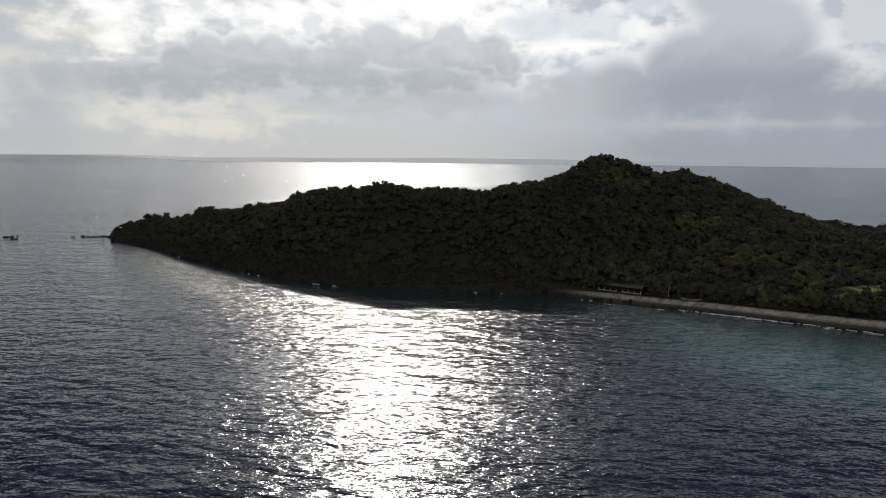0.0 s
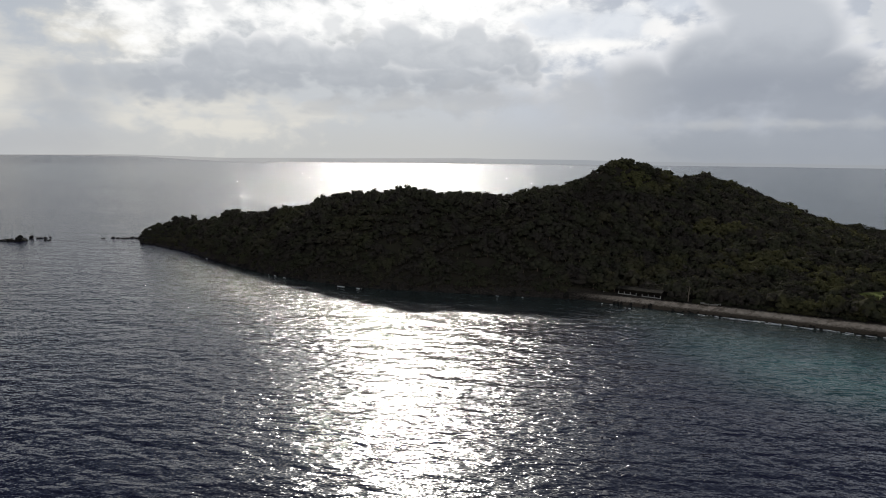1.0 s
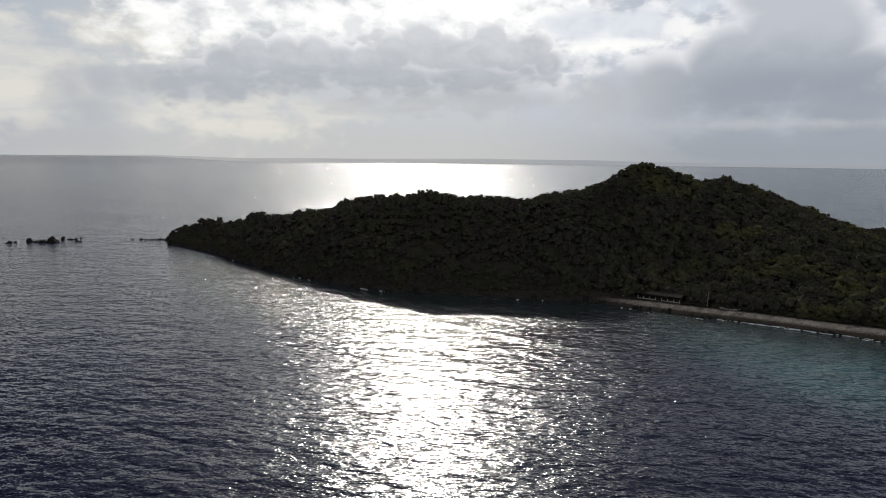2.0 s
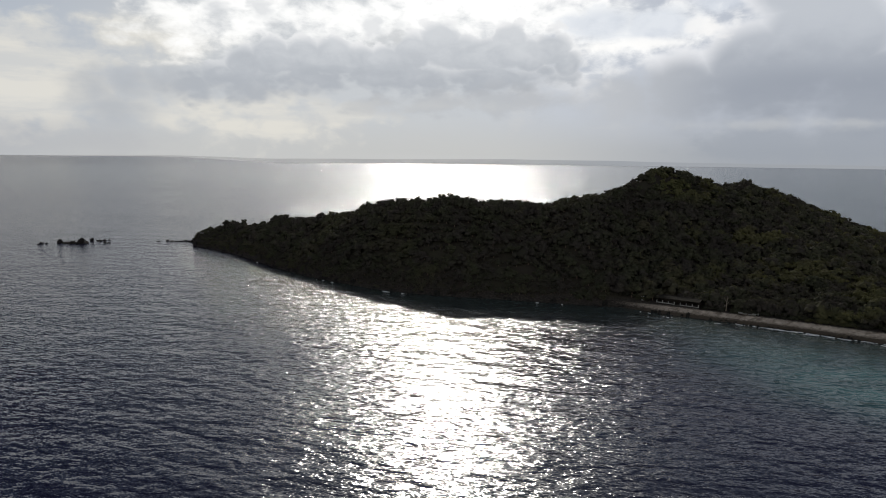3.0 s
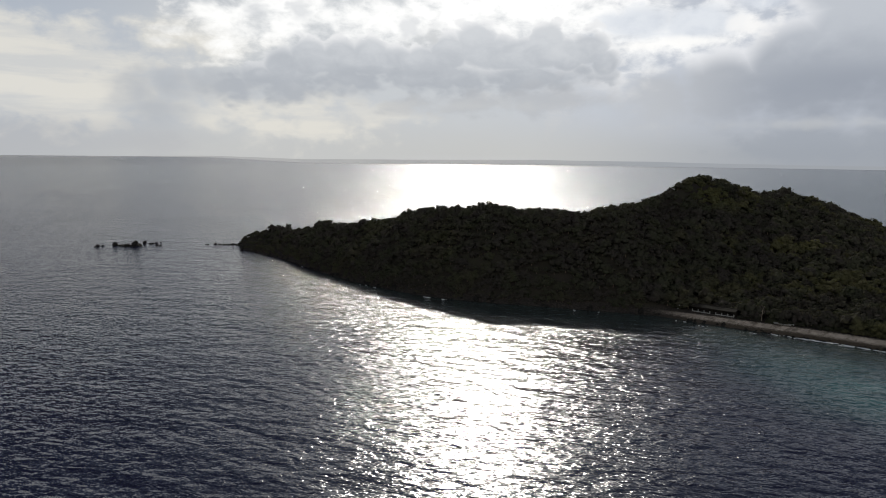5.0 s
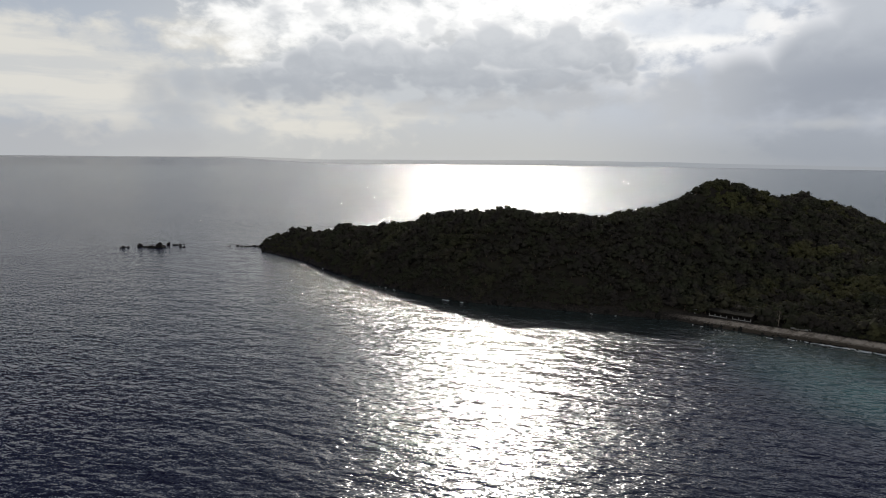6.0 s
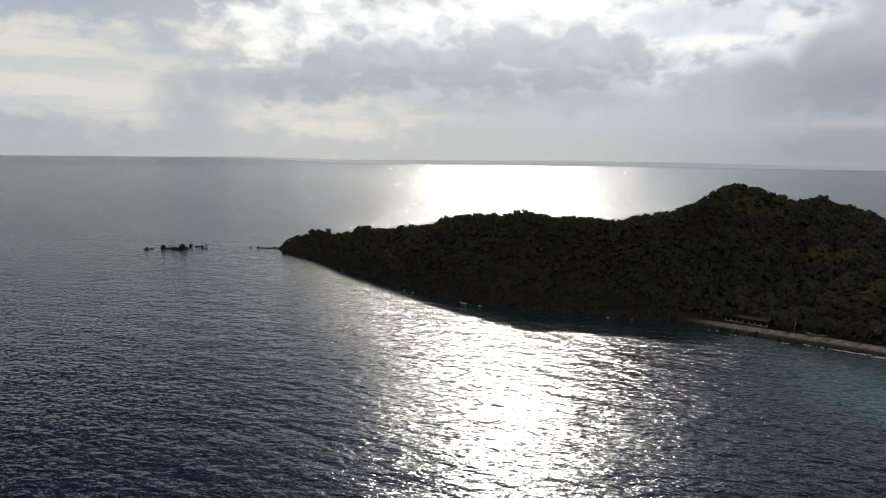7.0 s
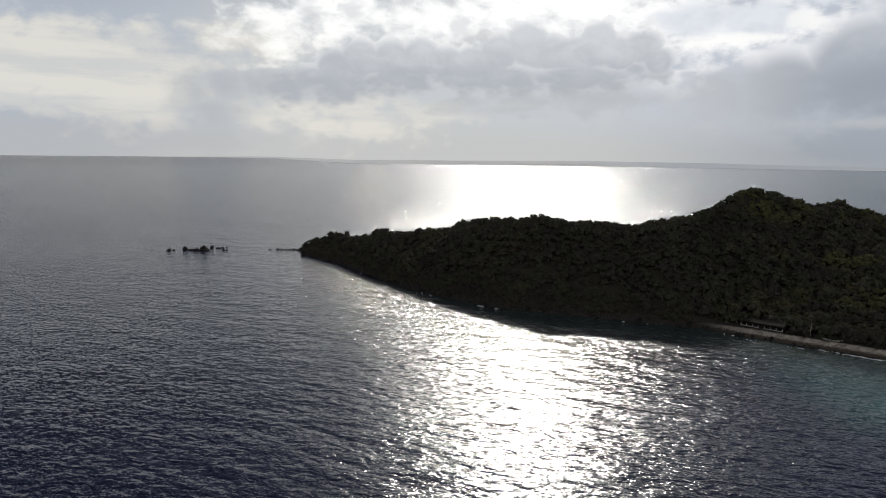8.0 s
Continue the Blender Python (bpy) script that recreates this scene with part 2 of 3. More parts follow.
def water_material():
    m, k = material("sea_water")
    at = k.add("ShaderNodeNewGeometry").outputs["Position"]
    x, y, z = k.split(at)

    def slopes(scale, stretch, turn, across, along, detail=0.0):
        """Small tilts of the surface, as a horizontal vector."""
        n = k.add("ShaderNodeTexNoise", noise_dimensions="3D")
        k.put(n.inputs["Vector"], k.mapped(at, (stretch, 1.0, 1.0), turn))
        n.inputs["Scale"].default_value = scale
        n.inputs["Detail"].default_value = detail
        return k.vmath("MULTIPLY", k.vmath("SUBTRACT", n.outputs["Color"], (0.5, 0.5, 0.5)), (across, along, 0.0))

    # waves run in from the north-east: crests lie a little askew
    swell = k.noise(k.mapped(at, (0.40, 1.0, 1.0), 12), 0.085, 1.0, 0.5)
    mid = k.noise(k.mapped(at, (0.55, 1.0, 1.0), 9), 0.17, 2.0, 0.5, distort=0.3)
    chop = k.noise(k.mapped(at, (0.58, 1.0, 1.0), 7), 0.42, 2.0, 0.5, distort=0.5)
    gust = k.noise(k.mapped(at, (0.6, 1.0, 1.0), 20), 0.012, 3.0, 0.55)
    calm = k.step(gust, 0.35, 0.65, 0.8, 1.15)
    high = k.math("ADD", k.math("ADD", k.math("MULTIPLY", swell, 0.5), k.math("MULTIPLY", mid, 0.52)), k.math("MULTIPLY", calm, k.math("MULTIPLY", chop, 0.38)))
    n = bump(k, high, 1.0)
    # short wavelets and ripples on their backs, stronger in gusts and on the open sea beyond the lee
    wind = k.xyz(k.math("MULTIPLY", calm, k.step(y, 60, 340, 0.84, 1.95)), k.math("MULTIPLY", calm, k.step(y, 150, 620, 0.95, 2.1)), 0.0)
    fine = k.vmath("ADD", slopes(1.1, 0.5, 10, 0.58, 0.26, 1.0), slopes(3.0, 0.65, 18, 0.48, 0.26))
    # a few much steeper wavelets among them
    steep = slopes(4.2, 0.7, 5, 1.0, 0.0)
    grow = k.math("MULTIPLY", k.math("POWER", k.vmath("LENGTH", steep), 2.0), 7.0)
    fine = k.vmath("ADD", fine, k.vmath("MULTIPLY", steep, k.xyz(grow, k.math("MULTIPLY", grow, 0.5), 0.0)))
    n = k.vmath("NORMALIZE", k.vmath("ADD", n, k.vmath("MULTIPLY", fine, wind)))
    # shallow sand and reef shine through off the beach
    wob = k.math("MULTIPLY", k.math("SUBTRACT", k.noise(at, 0.03, 4.0, 0.6), 0.5), 34.0)
    line = k.math("ADD", k.math("ADD", k.math("MULTIPLY", x, 0.62), k.math("MULTIPLY", y, 0.78)), wob)
    # thinned shoreward and to the west, which paints the shaded band dark
    shoal = k.math("MULTIPLY", k.math("MULTIPLY", k.step(line, 138, 182), k.step(line, 226, 204, 0.30, 1.0)), k.step(k.math("ADD", x, k.math("MULTIPLY", wob, 0.8)), 36, 92))
    deep = k.mix(k.step(gust, 0.3, 0.7), rgb(0.008, 0.009, 0.026), rgb(0.012, 0.013, 0.034))
    colour = k.mix(shoal, deep, rgb(0.032, 0.102, 0.106))
    # shallows close under the shore, coloured paler to lift the island's shadow on the water
    shore = k.math("MINIMUM", k.math("MAXIMUM", k.math("ADD", k.math("MULTIPLY", x, -0.86), 227.6), k.math("ADD", k.math("MULTIPLY", x, -0.2), 254.0)), k.math("ADD", k.math("MULTIPLY", x, -0.6), 271.4))
    close = k.step(k.math("ADD", k.math("SUBTRACT", y, shore), k.math("MULTIPLY", wob, 0.5)), -56, -8)
    colour = k.mix(k.math("MULTIPLY", close, k.step(y, 330, 300)), colour, rgb(0.042, 0.056, 0.054))
    reef = k.step(k.noise(at, 0.06, 4.0, 0.6), 0.44, 0.58)
    colour = k.mix(k.math("MULTIPLY", shoal, k.math("MULTIPLY", reef, 0.6)), colour, rgb(0.012, 0.034, 0.044))
    finish(k, principled(k, colour, 0.16, n, IOR=1.333))
    return m


def foliage_material(name, dark, light, lit_olive):
    m, k = material(name)
    g = k.add("ShaderNodeNewGeometry")
    at = g.outputs["Position"]
    tree = k.noise(at, 0.11, 3.0, 0.6)
    leaf = g.outputs["Random Per Island"]
    c = k.mix(k.step(tree, 0.36, 0.64), rgb(*dark), rgb(*light))
    x, y, z = k.split(at)
    # olive patches, more to the east: leaf tone with sunlight painted in
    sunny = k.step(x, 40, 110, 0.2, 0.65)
    c = k.mix(k.math("MULTIPLY", k.step(k.noise(at, 0.05, 3.0, 0.6), 0.53, 0.62), sunny), c, rgb(*lit_olive))
    # the sunlit spot beside the summit, painted as yellow-green leaf colour
    sun_patch = k.vmath("DISTANCE", at, (86.0, 344.0, 44.0))
    c = k.mix(k.math("MULTIPLY", k.step(k.math("ADD", sun_patch, k.math("MULTIPLY", tree, 14.0)), 26, 14), 0.75), c, rgb(0.115, 0.115, 0.05))
    shade = k.step(leaf, 0.0, 1.0, 0.93, 1.07)
    c = k.vmath("MULTIPLY", c, k.xyz(shade, shade, shade))
    body = principled(k, c, 0.9, None, IOR=1.3, Specular_IOR_Level=0.12)
    thin = k.add("ShaderNodeBsdfTranslucent")
    k.put(thin.inputs[0], k.vmath("MULTIPLY", c, (1.5, 1.58, 0.9)))
    both = k.add("ShaderNodeMixShader")
    both.inputs[0].default_value = 0.20
    k.put(both.inputs[1], body)
    k.put(both.inputs[2], thin.outputs[0])
    finish(k, both.outputs[0])
    return m


def solid_material(name, c1, c2, rough, scale, relief=0.02, spots=None):
    m, k = material(name)
    at = k.add("ShaderNodeNewGeometry").outputs["Position"]
    big = k.noise(at, scale, 5.0, 0.6)
    small = k.noise(at, scale * 9, 4.0, 0.65)
    f = k.step(k.math("ADD", k.math("MULTIPLY", big, 0.65), k.math("MULTIPLY", small, 0.35)), 0.34, 0.66)
    c = k.mix(f, rgb(*c1), rgb(*c2))
    if spots:
        c = k.mix(k.step(k.noise(at, scale * 4, 5.0, 0.7), 0.56, 0.66), c, rgb(*spots))
    finish(k, principled(k, c, rough, bump(k, small, relief), IOR=1.5 if rough < 0.78 else 1.18))
    return m


def ground_material():
    m, k = material("island_ground")
    g = k.add("ShaderNodeNewGeometry")
    at = g.outputs["Position"]
    x, y, z = k.split(at)
    fine = k.noise(at, 1.5, 5.0, 0.65)
    soil = k.mix(k.step(k.noise(at, 0.12, 5.0, 0.6), 0.35, 0.65), rgb(0.034, 0.029, 0.024), rgb(0.040, 0.038, 0.026))
    sand = k.mix(k.step(k.noise(at, 0.5, 5.0, 0.65), 0.35, 0.65), rgb(0.40, 0.335, 0.28), rgb(0.58, 0.50, 0.42))
    weed = k.step(k.noise(k.mapped(at, (0.5, 1.0, 1.0), -33), 0.35, 5.0, 0.7), 0.50, 0.62)
    wet = k.step(k.math("ADD", z, k.math("MULTIPLY", k.math("SUBTRACT", fine, 0.5), 1.5)), 1.25, 0.55)
    sand = k.mix(k.math("MAXIMUM", k.math("MULTIPLY", weed, 0.6), wet), sand, rgb(0.085, 0.068, 0.052))
    # westward the sand yields to dark stone, part rock, part painted hill shade
    sand_here = k.math("MULTIPLY", k.step(k.math("ADD", z, k.math("MULTIPLY", fine, 0.8)), 2.5, 2.15), k.step(k.math("ADD", x, k.math("MULTIPLY", fine, 12.0)), 46, 70))
    stone = k.mix(k.step(fine, 0.4, 0.65), rgb(0.024, 0.021, 0.019), rgb(0.055, 0.048, 0.042))
    field = k.vmath("LENGTH", k.vmath("MULTIPLY", k.vmath("SUBTRACT", at, (160.0, 235.0, 3.0)), (1 / 27, 1 / 8, 0.0)))
    mown = k.mix(k.step(fine, 0.3, 0.7), rgb(0.13, 0.16, 0.045), rgb(0.21, 0.23, 0.075))
    soil = k.mix(k.step(k.math("ADD", field, k.math("MULTIPLY", fine, 0.2)), 1.15, 0.95), soil, mown)
    lower = k.mix(k.step(z, 2.0, 4.0), stone, soil)
    c = k.mix(sand_here, lower, sand)
    finish(k, principled(k, c, 0.9, bump(k, fine, 0.15), IOR=1.18))
    return m


WATER = water_material()
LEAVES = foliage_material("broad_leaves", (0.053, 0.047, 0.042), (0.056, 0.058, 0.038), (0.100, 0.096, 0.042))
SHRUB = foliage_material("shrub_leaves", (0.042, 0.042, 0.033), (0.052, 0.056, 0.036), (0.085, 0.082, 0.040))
BARK = solid_material("bark", (0.10, 0.075, 0.055), (0.19, 0.15, 0.11), 0.9, 1.2, 0.03)
ROCK = solid_material("dark_rock", (0.013, 0.012, 0.011), (0.026, 0.024, 0.022), 0.8, 0.6, 0.08, (0.045, 0.042, 0.039))
GROUND = ground_material()
FOAM = solid_material("foam", (0.66, 0.67, 0.67), (0.84, 0.85, 0.85), 0.7, 1.5, 0.03)
# white paint greyed so its colour carries the shade under the trees
PAINT = solid_material("shade_greyed_white_paint", (0.23, 0.23, 0.22), (0.36, 0.36, 0.345), 0.7, 0.8, 0.004, (0.18, 0.175, 0.16))
# thatch taken almost to black: the trees' shade is in the roof colour
ROOF = solid_material("shade_dark_thatch", (0.022, 0.020, 0.017), (0.040, 0.036, 0.030), 0.95, 1.5, 0.05, (0.016, 0.016, 0.013))
SLAB = solid_material("dark_concrete", (0.035, 0.032, 0.029), (0.065, 0.06, 0.054), 0.9, 0.7, 0.006)
BOARDS = solid_material("dark_boards", (0.028, 0.024, 0.02), (0.05, 0.043, 0.036), 0.85, 1.0, 0.01)
WOOD = solid_material("grey_wood", (0.16, 0.13, 0.10), (0.28, 0.24, 0.19), 0.8, 1.0, 0.01)


def haze_material():
    m, k = material("far_coast_haze_glow")
    at = k.add("ShaderNodeNewGeometry").outputs["Position"]
    x, y, z = k.split(at)
    # distance haze is put into the colour, which glows by itself
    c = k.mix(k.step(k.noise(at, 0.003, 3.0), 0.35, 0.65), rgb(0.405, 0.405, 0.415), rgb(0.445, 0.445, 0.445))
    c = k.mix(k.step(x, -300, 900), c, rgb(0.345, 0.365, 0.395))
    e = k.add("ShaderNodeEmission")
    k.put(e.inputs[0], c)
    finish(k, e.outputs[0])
    return m


COAST = haze_material()

# ---------------------------------------------------------------- helpers for things


def mesh_of(name, verts, faces, mat, smooth=False):
    me = bpy.data.meshes.new(name)
    me.from_pydata([tuple(v) for v in verts], [], [tuple(f) for f in faces])
    me.materials.append(mat)
    if smooth:
        me.polygons.foreach_set("use_smooth", [True] * len(me.polygons))
    me.update()
    return me


def part(name, data, material_, parent, label=""):
    """Links a bmesh, or a mesh that is ready, as one mesh under a thing or a part."""
    if isinstance(data, bmesh.types.BMesh):
        me = bpy.data.meshes.new(name)
        data.to_mesh(me)
        data.free()
        me.materials.append(material_)
    else:
        me = data
    ob = new(name, me)
    ob.parent = parent
    if label:
        tagged(ob, label)
    return ob


def smoothstep(x, a, b):
    u = np.clip((np.asarray(x, float) - a) / (b - a), 0, 1)
    return u * u * (3 - 2 * u)


class Waves:
    """Smooth random relief: a sum of plane waves, for arrays."""

    def __init__(self, seed, n, lo, hi):
        r = np.random.default_rng(seed)
        self.l = np.exp(r.uniform(np.log(lo), np.log(hi), n))
        a = r.uniform(0, 2 * np.pi, n)
        self.kx, self.ky = 2 * np.pi / self.l * np.cos(a), 2 * np.pi / self.l * np.sin(a)
        self.p = r.uniform(0, 2 * np.pi, n)

    def __call__(self, x, y):
        x, y = np.asarray(x, float), np.asarray(y, float)
        s = np.zeros(np.broadcast(x, y).shape)
        for l, kx, ky, p in zip(self.l, self.kx, self.ky, self.p):
            s = s + np.sin(kx * x + ky * y + p) * (l / self.l.max()) ** 0.6
        return s / np.sqrt(len(self.l))


# ---------------------------------------------------------------- the sea


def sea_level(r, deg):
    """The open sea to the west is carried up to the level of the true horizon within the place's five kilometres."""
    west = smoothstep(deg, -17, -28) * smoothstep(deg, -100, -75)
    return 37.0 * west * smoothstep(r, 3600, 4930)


def build_sea():
    radii = np.concatenate([[0.0], np.geomspace(6.0, 3500.0, 100), np.linspace(3600, 4930, 12)])
    n = 240
    ang = np.arange(n) * 2 * np.pi / n
    deg = (90 - np.degrees(ang) + 180) % 360 - 180
    verts = [(0, -18, 0)]
    for r in radii[1:]:
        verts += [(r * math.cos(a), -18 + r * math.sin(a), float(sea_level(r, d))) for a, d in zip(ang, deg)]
    faces = [(0, 1 + i, 1 + (i + 1) % n) for i in range(n)]
    for j in range(len(radii) - 2):
        o = 1 + j * n
        faces += [(o + i, o + n + i, o + n + (i + 1) % n, o + (i + 1) % n) for i in range(n)]
    sea = new("water", mesh_of("water", verts, faces, WATER, True))
    tagged(sea, "dark blue choppy sea, turquoise over shallows off the beach", "sea", kind="structure")


build_sea()

# ---------------------------------------------------------------- the island's ground
# lines from west to east: the near shore, the crest and its height, the far shore
SHORE_X = [-196, -187, -149, -117, -88, -59, -40, -18, 4, 24, 44, 62, 75, 94, 112, 128, 170, 240, 330]
SHORE_Y = [397, 388, 357, 320, 292, 271, 262, 257, 253, 249, 245, 234, 227, 217, 205, 195, 174, 150, 150]
CREST_X = [-195, -173, -131, -90, -24, 32, 81, 133, 172, 193, 260, 330]
CREST_Y = [403, 407, 368, 343, 304, 297, 358, 386, 404, 393, 390, 380]
TOP_X = [-194, -191, -178, -159, -141, -130, -109, -92, -82, -72, -54, -37, -24, -11, 7, 17, 28, 45, 58, 68, 75, 81, 88, 94, 111, 117, 134, 153, 173, 184, 199, 215, 231, 252, 330]
TOP_Z = [5.0, 6.2, 9.0, 10.6, 13.2, 16.8, 19, 21.5, 23, 27, 30.8, 32.2, 34.4, 32.4, 32.7, 31.2, 34.6, 36, 39.2, 44.2, 47.0, 47.8, 47.0, 45.2, 40.0, 37.8, 39, 34.2, 27.6, 21.2, 14.2, 8.8, 5.2, 4, 4]
hill_relief = Waves(3, 14, 9, 60)


def shore_y(x):
    return np.interp(x, SHORE_X, SHORE_Y)


def crest_y(x):
    return np.interp(x, CREST_X, CREST_Y)


def beach_wide(x):
    return np.interp(x, [40, 60, 100, 130, 170], [4, 6.5, 7.5, 10.5, 10])


def height(x, y):
    x, y = np.asarray(x, float), np.asarray(y, float)
    ys, yc, top = shore_y(x), crest_y(x), np.interp(x, TOP_X, TOP_Z)
    yb = yc + np.interp(x, [-192, -170, -120, 0, 100, 330], [3, 14, 40, 70, 80, 70])
    d = y - ys
    u = np.clip(d / np.maximum(yc - ys, 1), 0, 1)
    cliff = 1 - (1 - u) ** 1.4
    beach = 2.3 * smoothstep(d, -1.5, beach_wide(x) + 1) - 0.06
    slope = beach + 0.06 * np.clip(d - beach_wide(x) - 1, 0, 25) + (top - 2.3) * np.clip((u - 0.12) / 0.88, 0, 1) ** 1.8
    front = np.where(d > 0, top * cliff, d * 0.5)
    low = np.where(d > -1.5, slope, (d + 1.5) * 0.3 - 0.06)
    east = smoothstep(x, 36, 62)
    h = front * (1 - east) + low * east
    back = top * (1 - smoothstep(y, yc, yb)) - 2.0 * smoothstep(y, yb - 6, yb + 4)
    h = np.where(y > yc, np.minimum(h, back), h)
    h = h + hill_relief(x, y) * 1.1 * smoothstep(h, 3, 14) * smoothstep(np.abs(y - yc), 0, 25)
    ends = smoothstep(x, -195, -191.5) * smoothstep(x, 335, 315)
    return h * ends - 3.0 * (1 - ends)


def build_ground():
    xs, ys = np.arange(-200, 341, 2.0), np.arange(140, 486, 2.0)
    gx, gy = np.meshgrid(xs, ys)
    gz = np.maximum(height(gx, gy), -3.0)
    verts = np.stack([gx, gy, gz], -1).reshape(-1, 3)
    w = len(xs)
    faces = []
    wet = gz > -1.2
    for j in range(len(ys) - 1):
        for i in range(w - 1):
            if wet[j:j + 2, i:i + 2].any():
                o = j * w + i
                faces.append((o, o + 1, o + w + 1, o + w))
    ob = new("ground", mesh_of("ground", verts, faces, GROUND, True))
    tagged(ob, "steep wooded headland with a narrow sandy beach", "island", kind="structure")


build_ground()


def build_far_coast():
    """Low land along the horizon, its haze painted as glowing colour."""
    n = 240
    deg = np.linspace(-36, 52, n)
    r = Waves(11, 12, 3, 40)
    top = np.interp(deg, [-36, -30, -24, -17, 0, 10, 20, 52], [0, 4, 12, 30, 34, 30, 20, 16]) * (1 + 0.14 * r(deg, deg * 0))
    verts, faces = [], []
    for a, d, h in zip(np.radians(deg), deg, top):
        s, c = math.sin(a), math.cos(a)
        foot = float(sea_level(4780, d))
        for out, z in ((0, foot - 2.0), (6, foot + h * 0.4), (60, foot + h * 0.8), (110, foot + h), (130, foot + h * 0.7), (145, foot - 2.0)):
            verts.append(((4780 + out) * s, -18 + (4780 + out) * c, z))
    for i in range(n - 1):
        for j in range(5):
            o = i * 6 + j
            faces.append((o, o + 6, o + 7, o + 1))
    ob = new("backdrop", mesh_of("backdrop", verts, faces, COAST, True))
    tagged(ob, "low grey coast along the horizon, its haze a painted glow", "coast", kind="structure")


build_far_coast()

# ---------------------------------------------------------------- trees
ICO_V, ICO_F = [], []
_bm = bmesh.new()
bmesh.ops.create_icosphere(_bm, subdivisions=1, radius=1.0)
ICO_V = np.array([v.co[:] for v in _bm.verts])
ICO_F = np.array([[v.index for v in f.verts] for f in _bm.faces])
_bm.free()


def crown_arrays(r, leaves, flat=1.0):
    """A bushy crown about 1 in radius and 1.5 high, its foot at z=0: lumps inside, sprays of leaves outside."""
    lobes = [(0.0, 0.0, 0.80, 0.62, 0.66)]
    n = int(r.integers(8, 12))
    for i in range(n):
        a = 2 * np.pi * i / n + r.uniform(-0.5, 0.5)
        d, s = r.uniform(0.40, 0.85), r.uniform(0.24, 0.44)
        lobes.append((d * math.cos(a), d * math.sin(a), r.uniform(0.25, 0.95), s, s * r.uniform(0.7, 1.1)))
    for i in range(4):
        a, d, s = r.uniform(0, 6.28), r.uniform(0.1, 0.5), r.uniform(0.18, 0.34)
        lobes.append((d * math.cos(a), d * math.sin(a), r.uniform(0.95, 1.3), s, s))
    area = np.array([l[3] ** 2 for l in lobes])
    V, F, o = [], [], 0
    for (x, y, z, s, t), share in zip(lobes, area / area.sum()):
        v = ICO_V * (1 + r.uniform(-0.12, 0.12, (len(ICO_V), 1))) * (0.84 * s, 0.84 * s, 0.84 * t) + (x, y, z)
        V.append(v)
        F.append(ICO_F + o)
        o += len(v)
        per = max(3, int(leaves * share))
        d = r.normal(size=(per, 3))
        d /= np.linalg.norm(d, axis=1)[:, None]
        d[:, 2] = np.where(d[:, 2] < -0.4, -d[:, 2], d[:, 2])
        p = d * (s, s, t) * r.uniform(0.76, 1.20, (per, 1)) + (x, y, z)
        side = np.cross(d, r.normal(size=(per, 3)))
        side /= np.linalg.norm(side, axis=1)[:, None]
        up = np.cross(d, side) + d * r.uniform(-0.4, 0.9, (per, 1))
        size = r.uniform(0.07, 0.17, (per, 1))
        a, b = side * size, up * size * r.uniform(0.7, 1.3, (per, 1))
        quad = np.stack([p - a * 0.9, p - b * 0.7 + a * 0.1, p + a, p + b], 1).reshape(-1, 3)
        V.append(quad)
        q = np.arange(per)[:, None] * 4 + o
        F.append(np.concatenate([q + (0, 1, 2), q + (0, 2, 3)]))
        o += per * 4
    v = np.concatenate(V)
    v[:, 2] *= flat
    return v, np.concatenate(F)


def tube(points, radii, sides=6):
    """Rings of verts along a bent line."""
    V, F = [], []
    for (x, y, z), r in zip(points, radii):
        for i in range(sides):
            a = 2 * np.pi * i / sides
            V.append((x + r * math.cos(a), y + r * math.sin(a), z))
    for j in range(len(points) - 1):
        for i in range(sides):
            k2 = (i + 1) % sides
            F.append((j * sides + i, j * sides + k2, (j + 1) * sides + k2))
            F.append((j * sides + i, (j + 1) * sides + k2, (j + 1) * sides + i))
    return np.array(V), np.array(F)


def trunk_arrays(r, tall, radius):
    """A tapered trunk with three limbs that rise into the crown."""
    lean = r.uniform(-0.12, 0.12, 2) * tall
    pts = [(0, 0, -0.8), (lean[0] * 0.3, lean[1] * 0.3, tall * 0.3), (lean[0], lean[1], tall * 0.62)]
    V, F = tube(pts, (radius * 1.3, radius, radius * 0.7))
    Vs, Fs, o = [V], [F], len(V)
    for i in range(3):
        a = 2 * np.pi * i / 3 + r.uniform(-0.5, 0.5)
        reach = tall * r.uniform(0.22, 0.34)
        tip = (lean[0] + reach * math.cos(a), lean[1] + reach * math.sin(a), tall * r.uniform(0.78, 0.92))
        mid = tuple((p + q) / 2 for p, q in zip(pts[2], tip))
        v, f = tube([pts[2], mid, tip], (radius * 0.55, radius * 0.4, radius * 0.16), 4)
        Vs.append(v)
        Fs.append(f + o)
        o += len(v)
    return np.concatenate(Vs), np.concatenate(Fs)


def scatter(step, seed):
    """Places for trees, jittered, with their distance from the shore."""
    r = np.random.default_rng(seed)
    gx, gy = np.meshgrid(np.arange(-193, 326, step), np.arange(150, 470, step))
    gx = gx + r.uniform(-0.45, 0.45, gx.shape) * step
    gy = gy + r.uniform(-0.45, 0.45, gy.shape) * step
    return gx.ravel(), gy.ravel(), height(gx, gy).ravel()


class HOUSE:
    """Where the long beach house stands: its middle, turn and size."""
    x, y, turn, long, deep = 64.0, 242.6, -32.6, 15.6, 4.6

    @classmethod
    def near(cls, x, y):
        a = radians(cls.turn)
        u = (x - cls.x) * math.cos(a) + (y - cls.y) * math.sin(a)
        v = -(x - cls.x) * math.sin(a) + (y - cls.y) * math.cos(a)
        return abs(u) < cls.long / 2 + 1.2 and -12 < v < cls.deep / 2 + 0.5


